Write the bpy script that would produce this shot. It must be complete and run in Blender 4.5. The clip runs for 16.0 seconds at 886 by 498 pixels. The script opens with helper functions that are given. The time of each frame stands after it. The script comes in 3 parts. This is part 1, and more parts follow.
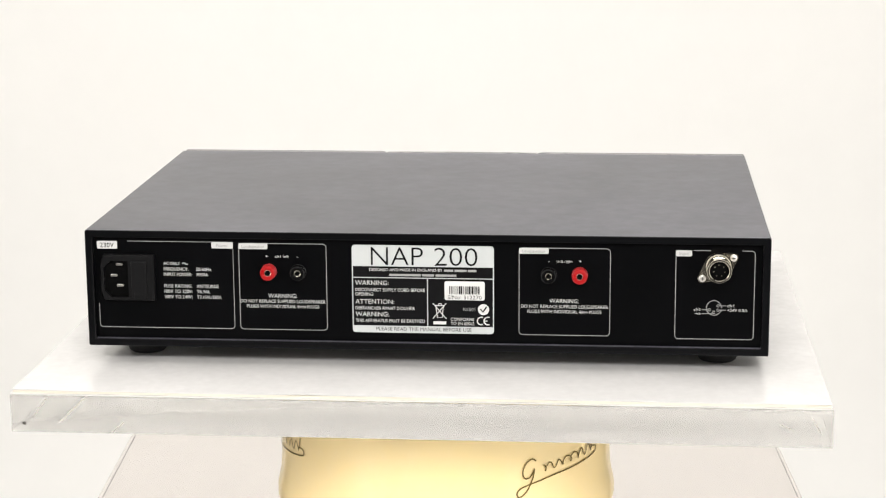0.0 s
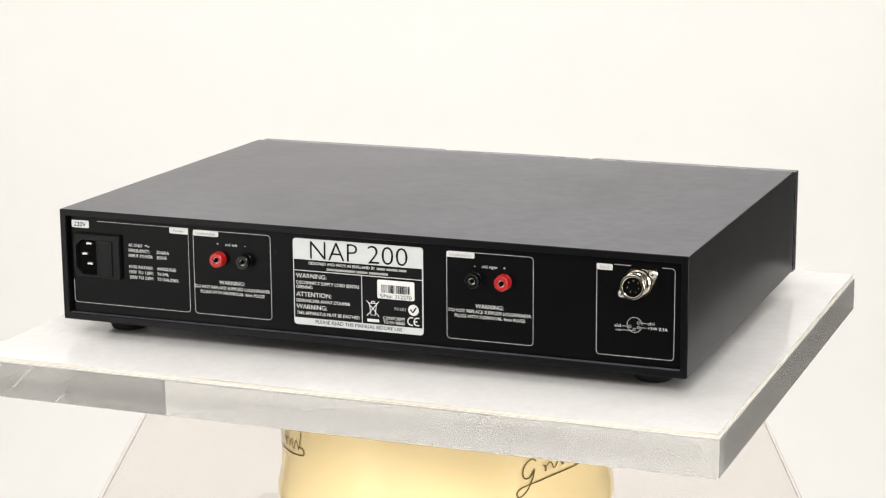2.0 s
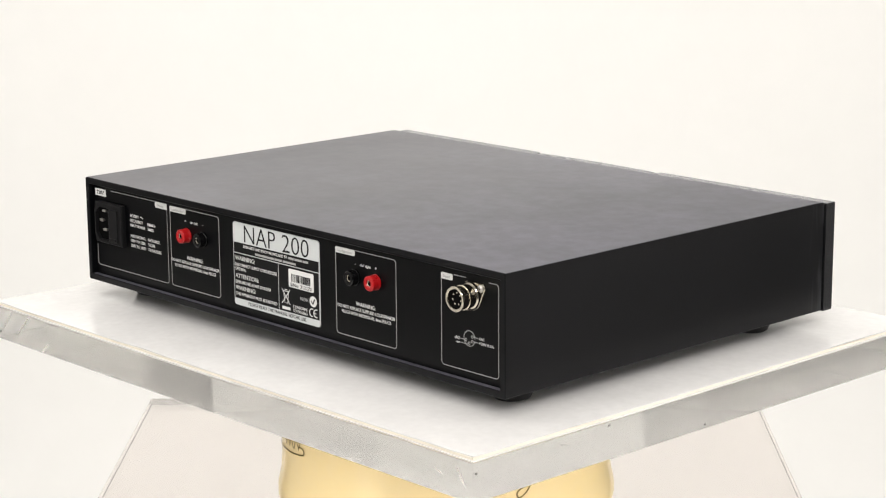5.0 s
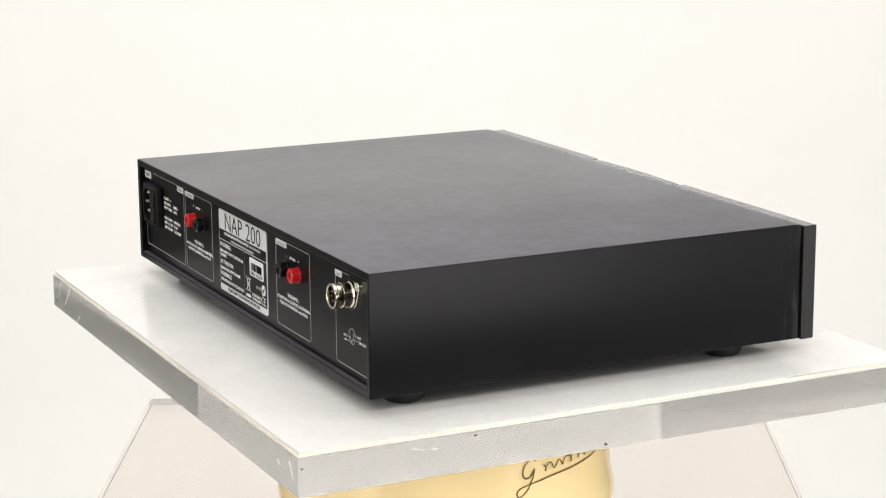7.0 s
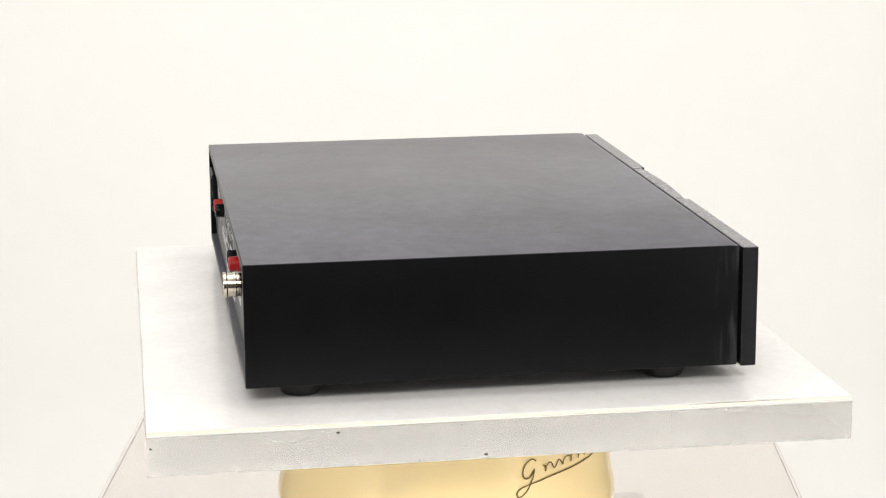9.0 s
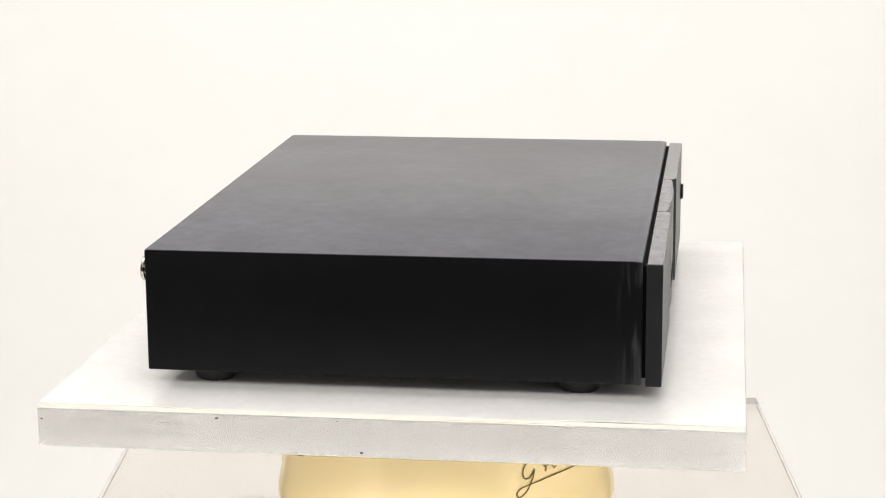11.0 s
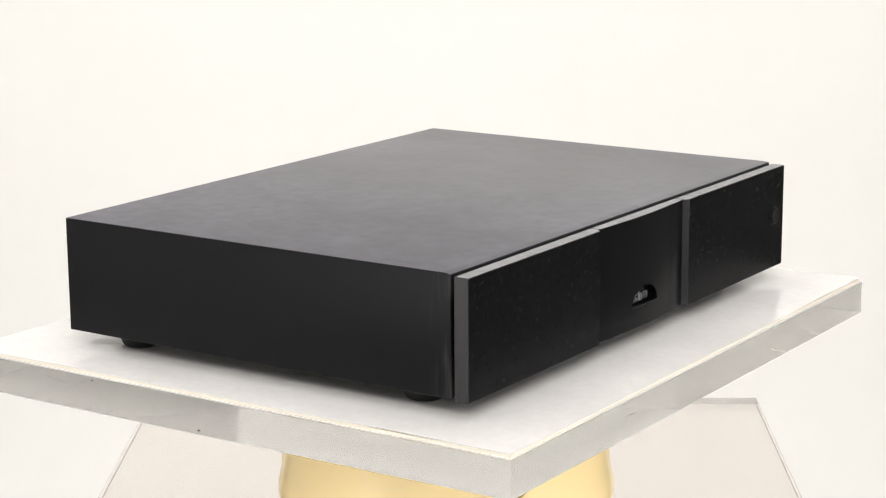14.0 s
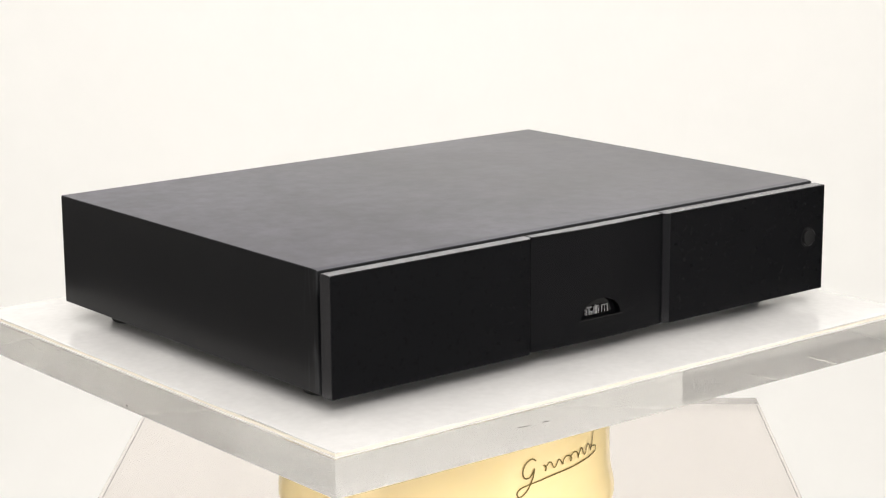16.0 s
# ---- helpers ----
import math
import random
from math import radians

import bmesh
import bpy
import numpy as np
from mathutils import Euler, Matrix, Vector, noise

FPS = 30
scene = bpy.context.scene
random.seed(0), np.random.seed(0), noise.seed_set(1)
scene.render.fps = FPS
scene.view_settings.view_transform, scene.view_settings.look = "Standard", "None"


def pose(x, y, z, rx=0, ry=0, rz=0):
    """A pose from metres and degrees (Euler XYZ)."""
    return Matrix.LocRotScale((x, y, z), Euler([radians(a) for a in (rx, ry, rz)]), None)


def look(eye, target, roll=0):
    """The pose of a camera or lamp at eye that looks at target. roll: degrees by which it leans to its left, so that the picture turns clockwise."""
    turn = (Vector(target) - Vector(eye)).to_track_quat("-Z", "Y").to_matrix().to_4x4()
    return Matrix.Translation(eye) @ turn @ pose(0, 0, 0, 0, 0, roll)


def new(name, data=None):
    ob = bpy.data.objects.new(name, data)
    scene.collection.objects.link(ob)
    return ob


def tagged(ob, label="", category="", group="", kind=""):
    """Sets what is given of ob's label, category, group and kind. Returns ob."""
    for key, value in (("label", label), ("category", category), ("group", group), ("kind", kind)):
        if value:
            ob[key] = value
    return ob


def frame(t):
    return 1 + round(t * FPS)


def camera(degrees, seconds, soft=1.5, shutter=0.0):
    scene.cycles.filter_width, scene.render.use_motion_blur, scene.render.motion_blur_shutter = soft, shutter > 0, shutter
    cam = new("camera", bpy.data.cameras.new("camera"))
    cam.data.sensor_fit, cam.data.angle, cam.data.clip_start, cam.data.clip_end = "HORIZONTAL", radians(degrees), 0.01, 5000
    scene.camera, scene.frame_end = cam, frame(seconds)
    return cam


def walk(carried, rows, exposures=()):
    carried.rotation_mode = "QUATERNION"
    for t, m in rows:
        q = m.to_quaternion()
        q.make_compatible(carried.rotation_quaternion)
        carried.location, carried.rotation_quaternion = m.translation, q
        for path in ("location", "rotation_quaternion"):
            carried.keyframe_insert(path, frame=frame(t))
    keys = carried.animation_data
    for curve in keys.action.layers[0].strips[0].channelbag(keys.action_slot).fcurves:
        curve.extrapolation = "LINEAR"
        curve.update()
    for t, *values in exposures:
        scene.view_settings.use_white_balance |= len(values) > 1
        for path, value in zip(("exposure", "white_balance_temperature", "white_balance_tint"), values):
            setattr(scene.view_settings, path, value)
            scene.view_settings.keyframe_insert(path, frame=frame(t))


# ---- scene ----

# ---------- camera: fixed on a stand, slightly tilted down ----------
cam = camera(24.41, 16.0, soft=1.2)
EYE = Vector((0.0, -1.406, 0.360))
YAW, PITCH = -0.00084, -0.21829
AIM = EYE + Vector((math.sin(YAW) * math.cos(PITCH), math.cos(YAW) * math.cos(PITCH), math.sin(PITCH)))
walk(cam, [(0.0, look(EYE, AIM, -0.371)), (16.0, look(EYE, AIM, -0.371))])

# ---------- light: a closed studio with a white backdrop and softboxes ----------
world = bpy.data.worlds.new("studio_dark")
scene.world = world
world.use_nodes = True
world.node_tree.nodes["Background"].inputs["Color"].default_value = (1.0, 0.97, 0.92, 1)
world.node_tree.nodes["Background"].inputs["Strength"].default_value = 0.05


def softbox(name, eye, target, sx, sy, power, color):
    la = bpy.data.lights.new(name, "AREA")
    la.shape, la.size, la.size_y, la.energy, la.color = "RECTANGLE", sx, sy, power, color
    ob = new(name, la)
    ob.matrix_world = look(eye, target)
    return ob


WARM = (1.0, 0.972, 0.935)
scene.cycles.max_bounces = 24
scene.cycles.transmission_bounces = 24
scene.cycles.glossy_bounces = 12
scene.cycles.caustics_refractive = True
scene.cycles.caustics_reflective = False
scene.cycles.sample_clamp_indirect = 3.0
scene.cycles.blur_glossy = 1.0
softbox("softbox_overhead", (0, 0.05, 1.7), (0, 0.05, 0), 1.5, 1.3, 14, WARM)
softbox("softbox_front_wide", (0.1, -2.35, 1.55), (0, 0, -0.05), 2.1, 0.5, 66, WARM)
softbox("softbox_front", (-1.48, -1.2, 0.25), (0, 0, 0), 0.56, 1.3, 8.5, WARM)
softbox("softbox_front", (1.42, -1.45, 0.25), (0, 0, 0), 0.48, 1.3, 15, WARM)
softbox("softbox_backdrop", (-0.6, 0.2, 2.15), (-0.35, 1.9, 0.5), 2.2, 0.5, 8.9, WARM)


# ---------- materials ----------
def material(name, color, rough=0.5, metal=0.0, vary=0.1, scale=60.0, bump=0.0, bump_scale=900.0, rough_vary=0.08, spec=0.5, stretch=(1, 1, 1), tint=None, coat=0.0):
    """Principled paint with broad and fine variation and a fine relief."""
    m = bpy.data.materials.new(name)
    m.use_nodes = True
    nt = m.node_tree
    b = nt.nodes["Principled BSDF"]
    N = nt.nodes.new
    tc, mp = N("ShaderNodeTexCoord"), N("ShaderNodeMapping")
    mp.inputs["Scale"].default_value = stretch
    nt.links.new(tc.outputs["Object"], mp.inputs["Vector"])
    n1, n2 = N("ShaderNodeTexNoise"), N("ShaderNodeTexNoise")
    for n, s in ((n1, scale), (n2, scale * 11)):
        n.inputs["Scale"].default_value, n.inputs["Detail"].default_value = s, 4
        nt.links.new(mp.outputs["Vector"], n.inputs["Vector"])
    mix = N("ShaderNodeMath")
    mix.operation = "MULTIPLY_ADD"
    mix.inputs[1].default_value = 0.6
    nt.links.new(n1.outputs["Fac"], mix.inputs[0])
    half = N("ShaderNodeMath")
    half.operation = "MULTIPLY"
    half.inputs[1].default_value = 0.4
    nt.links.new(n2.outputs["Fac"], half.inputs[0])
    nt.links.new(half.outputs[0], mix.inputs[2])
    ramp = N("ShaderNodeValToRGB")
    lo = [c * (1 - vary) for c in color]
    hi = [min(1, c * (1 + vary)) for c in (tint or color)]
    ramp.color_ramp.elements[0].position, ramp.color_ramp.elements[1].position = 0.3, 0.7
    ramp.color_ramp.elements[0].color, ramp.color_ramp.elements[1].color = (*lo, 1), (*hi, 1)
    nt.links.new(mix.outputs[0], ramp.inputs["Fac"])
    nt.links.new(ramp.outputs["Color"], b.inputs["Base Color"])
    rr = N("ShaderNodeMapRange")
    rr.inputs["From Min"].default_value, rr.inputs["From Max"].default_value = 0.3, 0.7
    rr.inputs["To Min"].default_value, rr.inputs["To Max"].default_value = max(0.02, rough - rough_vary), min(1, rough + rough_vary)
    nt.links.new(mix.outputs[0], rr.inputs["Value"])
    nt.links.new(rr.outputs["Result"], b.inputs["Roughness"])
    b.inputs["Metallic"].default_value = metal
    b.inputs["Specular IOR Level"].default_value = spec
    b.inputs["Coat Weight"].default_value = coat
    if bump:
        n3, bp = N("ShaderNodeTexNoise"), N("ShaderNodeBump")
        n3.inputs["Scale"].default_value, n3.inputs["Detail"].default_value = bump_scale, 3
        nt.links.new(mp.outputs["Vector"], n3.inputs["Vector"])
        bp.inputs["Strength"].default_value, bp.inputs["Distance"].default_value = bump, 0.0004
        nt.links.new(n3.outputs["Fac"], bp.inputs["Height"])
        nt.links.new(bp.outputs["Normal"], b.inputs["Normal"])
    return m


def acrylic(name, color, rough, clear):
    m = material(name, color, rough, vary=0.01, scale=8, rough_vary=0.01)
    b = m.node_tree.nodes["Principled BSDF"]
    b.inputs["Transmission Weight"].default_value = clear
    b.inputs["IOR"].default_value = 1.49
    return m


M_TENT = material("white_tent_cloth", (0.86, 0.855, 0.84), 0.9, vary=0.015, scale=2.0, bump=0.05, bump_scale=200)
M_FLOOR = material("white_studio_floor", (0.86, 0.85, 0.83), 0.85, vary=0.05, scale=3)
# Tones of the unseen walls, set by what amplifier and slab should reflect.
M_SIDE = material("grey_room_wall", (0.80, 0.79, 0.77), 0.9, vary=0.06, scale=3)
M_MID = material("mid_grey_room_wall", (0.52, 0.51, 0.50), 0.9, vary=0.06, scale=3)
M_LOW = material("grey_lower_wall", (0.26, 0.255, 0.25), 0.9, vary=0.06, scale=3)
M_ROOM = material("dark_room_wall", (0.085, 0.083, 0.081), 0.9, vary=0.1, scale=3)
M_PAPER = material("white_glossy_paper", (0.71, 0.70, 0.695), 0.17, vary=0.06, scale=16, bump=1.0, bump_scale=24, rough_vary=0.09, spec=0.5)
M_PEDESTAL = material("white_pedestal_paint", (0.84, 0.82, 0.79), 0.6, vary=0.04, scale=12)
M_BOARD = material("cream_board", (0.78, 0.72, 0.62), 0.7, vary=0.05)
M_ACRYLIC = acrylic("scuffed_clear_acrylic", (1.0, 0.982, 0.955), 0.03, 0.82)
M_ACRYLIC_BASE = acrylic("clear_acrylic", (0.880, 0.835, 0.805), 0.03, 0.97)
M_SPECK = material("dark_chip", (0.05, 0.045, 0.04), 0.7)
M_TAPE = acrylic("frosted_tape_residue", (0.90, 0.89, 0.87), 0.4, 1.0)
M_RUB = acrylic("pale_rub_mark", (0.93, 0.89, 0.82), 0.4, 0.6)
M_GOLD = material("gold_lacquer", (0.99, 0.80, 0.45), 0.20, metal=0.05, vary=0.03, scale=9, rough_vary=0.01, tint=(0.96, 0.76, 0.38))
M_GOLD_DARK = material("dark_gold_ink", (0.16, 0.11, 0.02), 0.45, metal=0.3, vary=0.15)
M_CASE = material("black_satin_paint", (0.0022, 0.0024, 0.0029), 0.30, vary=0.25, scale=4.5, rough_vary=0.02, spec=0.15)
M_CASE.node_tree.nodes["Principled BSDF"].inputs["Specular Tint"].default_value = (0.97, 0.95, 1.0, 1)
M_ANOD = material("black_anodised_metal", (0.0022, 0.0024, 0.0030), 0.28, rough_vary=0.012, vary=0.08, scale=240, spec=0.06)
# Lit copy of the fascia black: lamp catch on edges put into colour and gloss.
M_EDGE = material("satin_black_lit_edge", (0.010, 0.010, 0.0115), 0.22, vary=0.1, scale=60, rough_vary=0.02, spec=0.42)
M_CENTRE = material("black_smooth_metal", (0.0022, 0.0024, 0.0030), 0.26, rough_vary=0.01, vary=0.08, scale=40, spec=0.08)
M_REAR = material("black_panel_paint", (0.0015, 0.0016, 0.0020), 0.30, spec=0.10, rough_vary=0.02, vary=0.1, scale=30, bump=0.05)
M_PLASTIC = material("black_plastic", (0.0075, 0.0075, 0.0080), 0.36, rough_vary=0.03, spec=0.12, vary=0.1, scale=80)
M_HOLE = material("dark_hollow", (0.0013, 0.0013, 0.0014), 0.7, spec=0.05)
M_RED = material("red_plastic", (0.36, 0.005, 0.007), 0.30, vary=0.08, scale=120)
M_NICKEL = material("nickel_plate", (0.60, 0.56, 0.47), 0.17, metal=1.0, vary=0.15, scale=200)
M_PIN = material("bright_pin_metal", (0.62, 0.60, 0.57), 0.3, metal=1.0)
M_WHITE = material("white_print", (0.68, 0.68, 0.67), 0.5, vary=0.04)
M_GREYPRINT = material("grey_print", (0.33, 0.33, 0.325), 0.5, vary=0.05)
M_TAB = material("pale_print", (0.60, 0.60, 0.59), 0.5, vary=0.04)
M_GLOSS = material("black_gloss_plastic", (0.003, 0.003, 0.0033), 0.22, vary=0.1, scale=80, spec=0.25)
M_SILVER = material("silver_label", (0.54, 0.56, 0.56), 0.38, vary=0.03, scale=200)
M_BLACKPRINT = material("black_print", (0.004, 0.004, 0.0045), 0.45, spec=0.12)
M_RUBBER = material("black_rubber", (0.009, 0.009, 0.009), 0.65, vary=0.15)
M_GLASSBLACK = material("black_gloss_window", (0.003, 0.003, 0.0035), 0.12, vary=0.05, spec=0.2)
M_CHROME = material("chrome_shapes", (0.26, 0.26, 0.27), 0.25, metal=1.0)


for m in (M_CASE, M_ANOD, M_CENTRE):
    m.node_tree.nodes["Principled BSDF"].inputs["Specular Tint"].default_value = (0.97, 0.955, 1.0, 1)


def add_scuffs(m):
    """Pale vertical rub marks on the case sides close to the front edge."""
    nt = m.node_tree
    b = nt.nodes["Principled BSDF"]
    N = nt.nodes.new
    tc, sep, mp, noi = N("ShaderNodeTexCoord"), N("ShaderNodeSeparateXYZ"), N("ShaderNodeMapping"), N("ShaderNodeTexNoise")
    nt.links.new(tc.outputs["Object"], sep.inputs[0])
    near = N("ShaderNodeMapRange")
    near.inputs["From Min"].default_value, near.inputs["From Max"].default_value = 0.132, 0.142
    nt.links.new(sep.outputs["Y"], near.inputs["Value"])
    mp.inputs["Scale"].default_value = (1, 300, 28)
    nt.links.new(tc.outputs["Object"], mp.inputs["Vector"])
    noi.inputs["Scale"].default_value = 1.0
    nt.links.new(mp.outputs["Vector"], noi.inputs["Vector"])
    cut = N("ShaderNodeMapRange")
    cut.inputs["From Min"].default_value, cut.inputs["From Max"].default_value = 0.48, 0.75
    nt.links.new(noi.outputs["Fac"], cut.inputs["Value"])
    mul = N("ShaderNodeMath")
    mul.operation = "MULTIPLY"
    nt.links.new(near.outputs["Result"], mul.inputs[0])
    nt.links.new(cut.outputs["Result"], mul.inputs[1])
    mix = N("ShaderNodeMix")
    mix.data_type = "RGBA"
    old = b.inputs["Base Color"].links[0].from_socket
    nt.links.new(mul.outputs[0], mix.inputs[0])
    nt.links.new(old, mix.inputs[6])
    mix.inputs[7].default_value = (0.028, 0.029, 0.031, 1)
    nt.links.new(mix.outputs[2], b.inputs["Base Color"])


def add_dust_sheen(m, film):
    """A thin bluish film on upward faces, cloudy at two scales: dust, plus top sheen put into the colour."""
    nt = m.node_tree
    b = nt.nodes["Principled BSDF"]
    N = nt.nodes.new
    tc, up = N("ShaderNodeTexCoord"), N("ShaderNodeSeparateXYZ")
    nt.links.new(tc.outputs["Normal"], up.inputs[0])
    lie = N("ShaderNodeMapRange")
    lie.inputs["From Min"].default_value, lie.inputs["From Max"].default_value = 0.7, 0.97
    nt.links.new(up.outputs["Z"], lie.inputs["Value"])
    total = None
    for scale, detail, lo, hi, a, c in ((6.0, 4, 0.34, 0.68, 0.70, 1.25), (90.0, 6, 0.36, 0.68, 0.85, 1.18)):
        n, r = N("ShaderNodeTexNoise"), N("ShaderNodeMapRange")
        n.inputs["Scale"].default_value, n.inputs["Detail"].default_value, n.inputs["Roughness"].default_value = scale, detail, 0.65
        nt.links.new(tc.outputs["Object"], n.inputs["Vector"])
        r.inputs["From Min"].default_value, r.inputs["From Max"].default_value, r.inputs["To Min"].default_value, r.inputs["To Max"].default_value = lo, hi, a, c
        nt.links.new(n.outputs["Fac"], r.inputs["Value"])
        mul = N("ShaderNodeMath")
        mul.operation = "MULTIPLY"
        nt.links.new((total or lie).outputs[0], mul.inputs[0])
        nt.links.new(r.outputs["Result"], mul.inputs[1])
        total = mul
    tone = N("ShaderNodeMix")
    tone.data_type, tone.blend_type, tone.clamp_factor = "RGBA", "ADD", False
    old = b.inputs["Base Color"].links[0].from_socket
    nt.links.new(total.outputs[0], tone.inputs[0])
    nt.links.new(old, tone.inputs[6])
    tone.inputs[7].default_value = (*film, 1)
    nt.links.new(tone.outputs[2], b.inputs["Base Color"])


add_scuffs(M_CASE)
# Case film: mottled dust, strengthened to carry the backdrop's sheen on the top.
add_dust_sheen(M_CASE, (0.082, 0.0805, 0.097))
# Fascia film only paints the brighter backdrop reflection onto its top faces.
add_dust_sheen(M_EDGE, (0.125, 0.124, 0.140))


# ---------- mesh helpers ----------
def part(name, bm, mat, parent, label=""):
    bmesh.ops.recalc_face_normals(bm, faces=bm.faces)
    me = bpy.data.meshes.new(name)
    bm.to_mesh(me)
    bm.free()
    me.materials.append(mat)
    ob = new(name, me)
    ob.parent = parent
    if label:
        ob["label"] = label
    return ob


def smooth(ob, angle=35):
    me = ob.data
    me.shade_smooth()
    bm = bmesh.new()
    bm.from_mesh(me)
    for e in bm.edges:
        if len(e.link_faces) == 2 and e.calc_face_angle(0) > radians(angle):
            e.smooth = False
    bm.to_mesh(me)
    bm.free()
    return ob


def box(bm, x0, x1, y0, y1, z0, z1, bevel=0.0, seg=2):
    vs = [bm.verts.new((x, y, z)) for x in (x0, x1) for y in (y0, y1) for z in (z0, z1)]
    fs = [(0, 1, 3, 2), (4, 6, 7, 5), (0, 4, 5, 1), (2, 3, 7, 6), (0, 2, 6, 4), (1, 5, 7, 3)]
    faces = [bm.faces.new([vs[i] for i in f]) for f in fs]
    if bevel:
        edges = list({e for f in faces for e in f.edges})
        bmesh.ops.bevel(bm, geom=edges, offset=bevel, segments=seg, affect="EDGES", profile=0.5)
    return bm


def lathe(bm, profile, axis="z", centre=(0, 0, 0), n=40):
    """Turn a profile of (radius, height) round an axis. Radius 0 closes it."""
    rings = []
    c = Vector(centre)
    for r, h in profile:
        ring = []
        for i in range(n if r > 0 else 1):
            a = 2 * math.pi * i / n
            u, v = r * math.cos(a), r * math.sin(a)
            p = (u, v, h) if axis == "z" else (u, h, v)
            ring.append(bm.verts.new(c + Vector(p)))
        rings.append(ring)
    for a, b in zip(rings, rings[1:]):
        for i in range(n):
            j = (i + 1) % n
            if len(a) == 1 and len(b) == 1:
                continue
            if len(a) == 1:
                bm.faces.new((a[0], b[i], b[j]))
            elif len(b) == 1:
                bm.faces.new((a[i], a[j], b[0]))
            else:
                bm.faces.new((a[i], a[j], b[j], b[i]))
    return bm


def rounded(x0, x1, z0, z1, r, n=5):
    """Corner points of a rounded rectangle, counter-clockwise from its lower right."""
    pts = []
    for cx, cz, a0 in ((x1 - r, z0 + r, -90), (x1 - r, z1 - r, 0), (x0 + r, z1 - r, 90), (x0 + r, z0 + r, 180)):
        for i in range(n + 1):
            a = radians(a0 + 90 * i / n)
            pts.append((cx + r * math.cos(a), cz + r * math.sin(a)))
    return pts


def loft(bm, loops, caps=(False, False)):
    rings = [[bm.verts.new(p) for p in lp] for lp in loops]
    n = len(rings[0])
    for a, b in zip(rings, rings[1:]):
        for i in range(n):
            j = (i + 1) % n
            bm.faces.new((a[i], a[j], b[j], b[i]))
    if caps[0]:
        bm.faces.new(rings[0][::-1])
    if caps[1]:
        bm.faces.new(rings[-1])
    return bm


def plate(bm, pts, y0, y1):
    """A flat plate in the x-z plane with an outline, between two depths."""
    return loft(bm, [[(x, y0, z) for x, z in pts], [(x, y1, z) for x, z in pts]], (True, True))


def ribbon(bm, pts, width, y, thick=0.00012, closed=False):
    """A printed line of a given width along points of the x-z plane."""
    n = len(pts)
    left, right = [], []
    for i in range(n):
        a = Vector(pts[(i - 1) % n] if closed or i else pts[0])
        b = Vector(pts[(i + 1) % n] if closed or i < n - 1 else pts[-1])
        d = (b - a).normalized()
        nn = Vector((-d.y, d.x)) * width / 2
        p = Vector(pts[i])
        left.append(p + nn)
        right.append(p - nn)
    f = [[bm.verts.new((v.x, y, v.y)) for v in side] for side in (left, right)]
    g = [[bm.verts.new((v.x, y + thick, v.y)) for v in side] for side in (left, right)]
    for i in range(n if closed else n - 1):
        j = (i + 1) % n
        bm.faces.new((f[0][i], f[0][j], f[1][j], f[1][i]))
        bm.faces.new((f[0][i], g[0][i], g[0][j], f[0][j]))
        bm.faces.new((f[1][i], f[1][j], g[1][j], g[1][i]))
    return bm


def arc(cx, cz, r, a0, a1, n=8):
    return [(cx + r * math.cos(radians(a0 + (a1 - a0) * i / n)), cz + r * math.sin(radians(a0 + (a1 - a0) * i / n))) for i in range(n + 1)]


def lettering(body, x, z, height, y, mat, parent, width=None, align="LEFT", bold=0.0, name="lettering"):
    """Words in the built-in font, standing in the x-z plane and facing -y; height is that of a capital."""
    cu = bpy.data.curves.new(name, "FONT")
    cu.body, cu.size, cu.extrude, cu.offset = body, 1.0, 0.02, bold
    cu.resolution_u = 3
    tmp = new("tmp", cu)
    bpy.context.view_layer.update()
    me = bpy.data.meshes.new_from_object(tmp.evaluated_get(bpy.context.evaluated_depsgraph_get()))
    bpy.data.objects.remove(tmp)
    bpy.data.curves.remove(cu)
    co = np.empty(len(me.vertices) * 3)
    me.vertices.foreach_get("co", co)
    co = co.reshape(-1, 3)
    x0, x1 = co[:, 0].min(), co[:, 0].max()
    sz = height / 0.69
    sx = width / (x1 - x0) if width else sz * 1.05
    shift = {"LEFT": 0.0, "CENTER": 0.5, "RIGHT": 1.0}[align] * (x1 - x0)
    out = np.stack([x + (co[:, 0] - x0 - shift) * sx, y - 0.0001 - co[:, 2] * 0.004, z + co[:, 1] * sz], 1)
    me.vertices.foreach_set("co", out.ravel())
    me.materials.clear()
    me.materials.append(mat)
    me.name = name
    ob = new(name, me)
    ob.parent = parent
    return ob


def bar(x, z, width, height, y, mat, parent, name="lettering_bar"):
    bm = bmesh.new()
    box(bm, x, x + width, y - 0.00018, y, z, z + height)
    return part(name, bm, mat, parent)


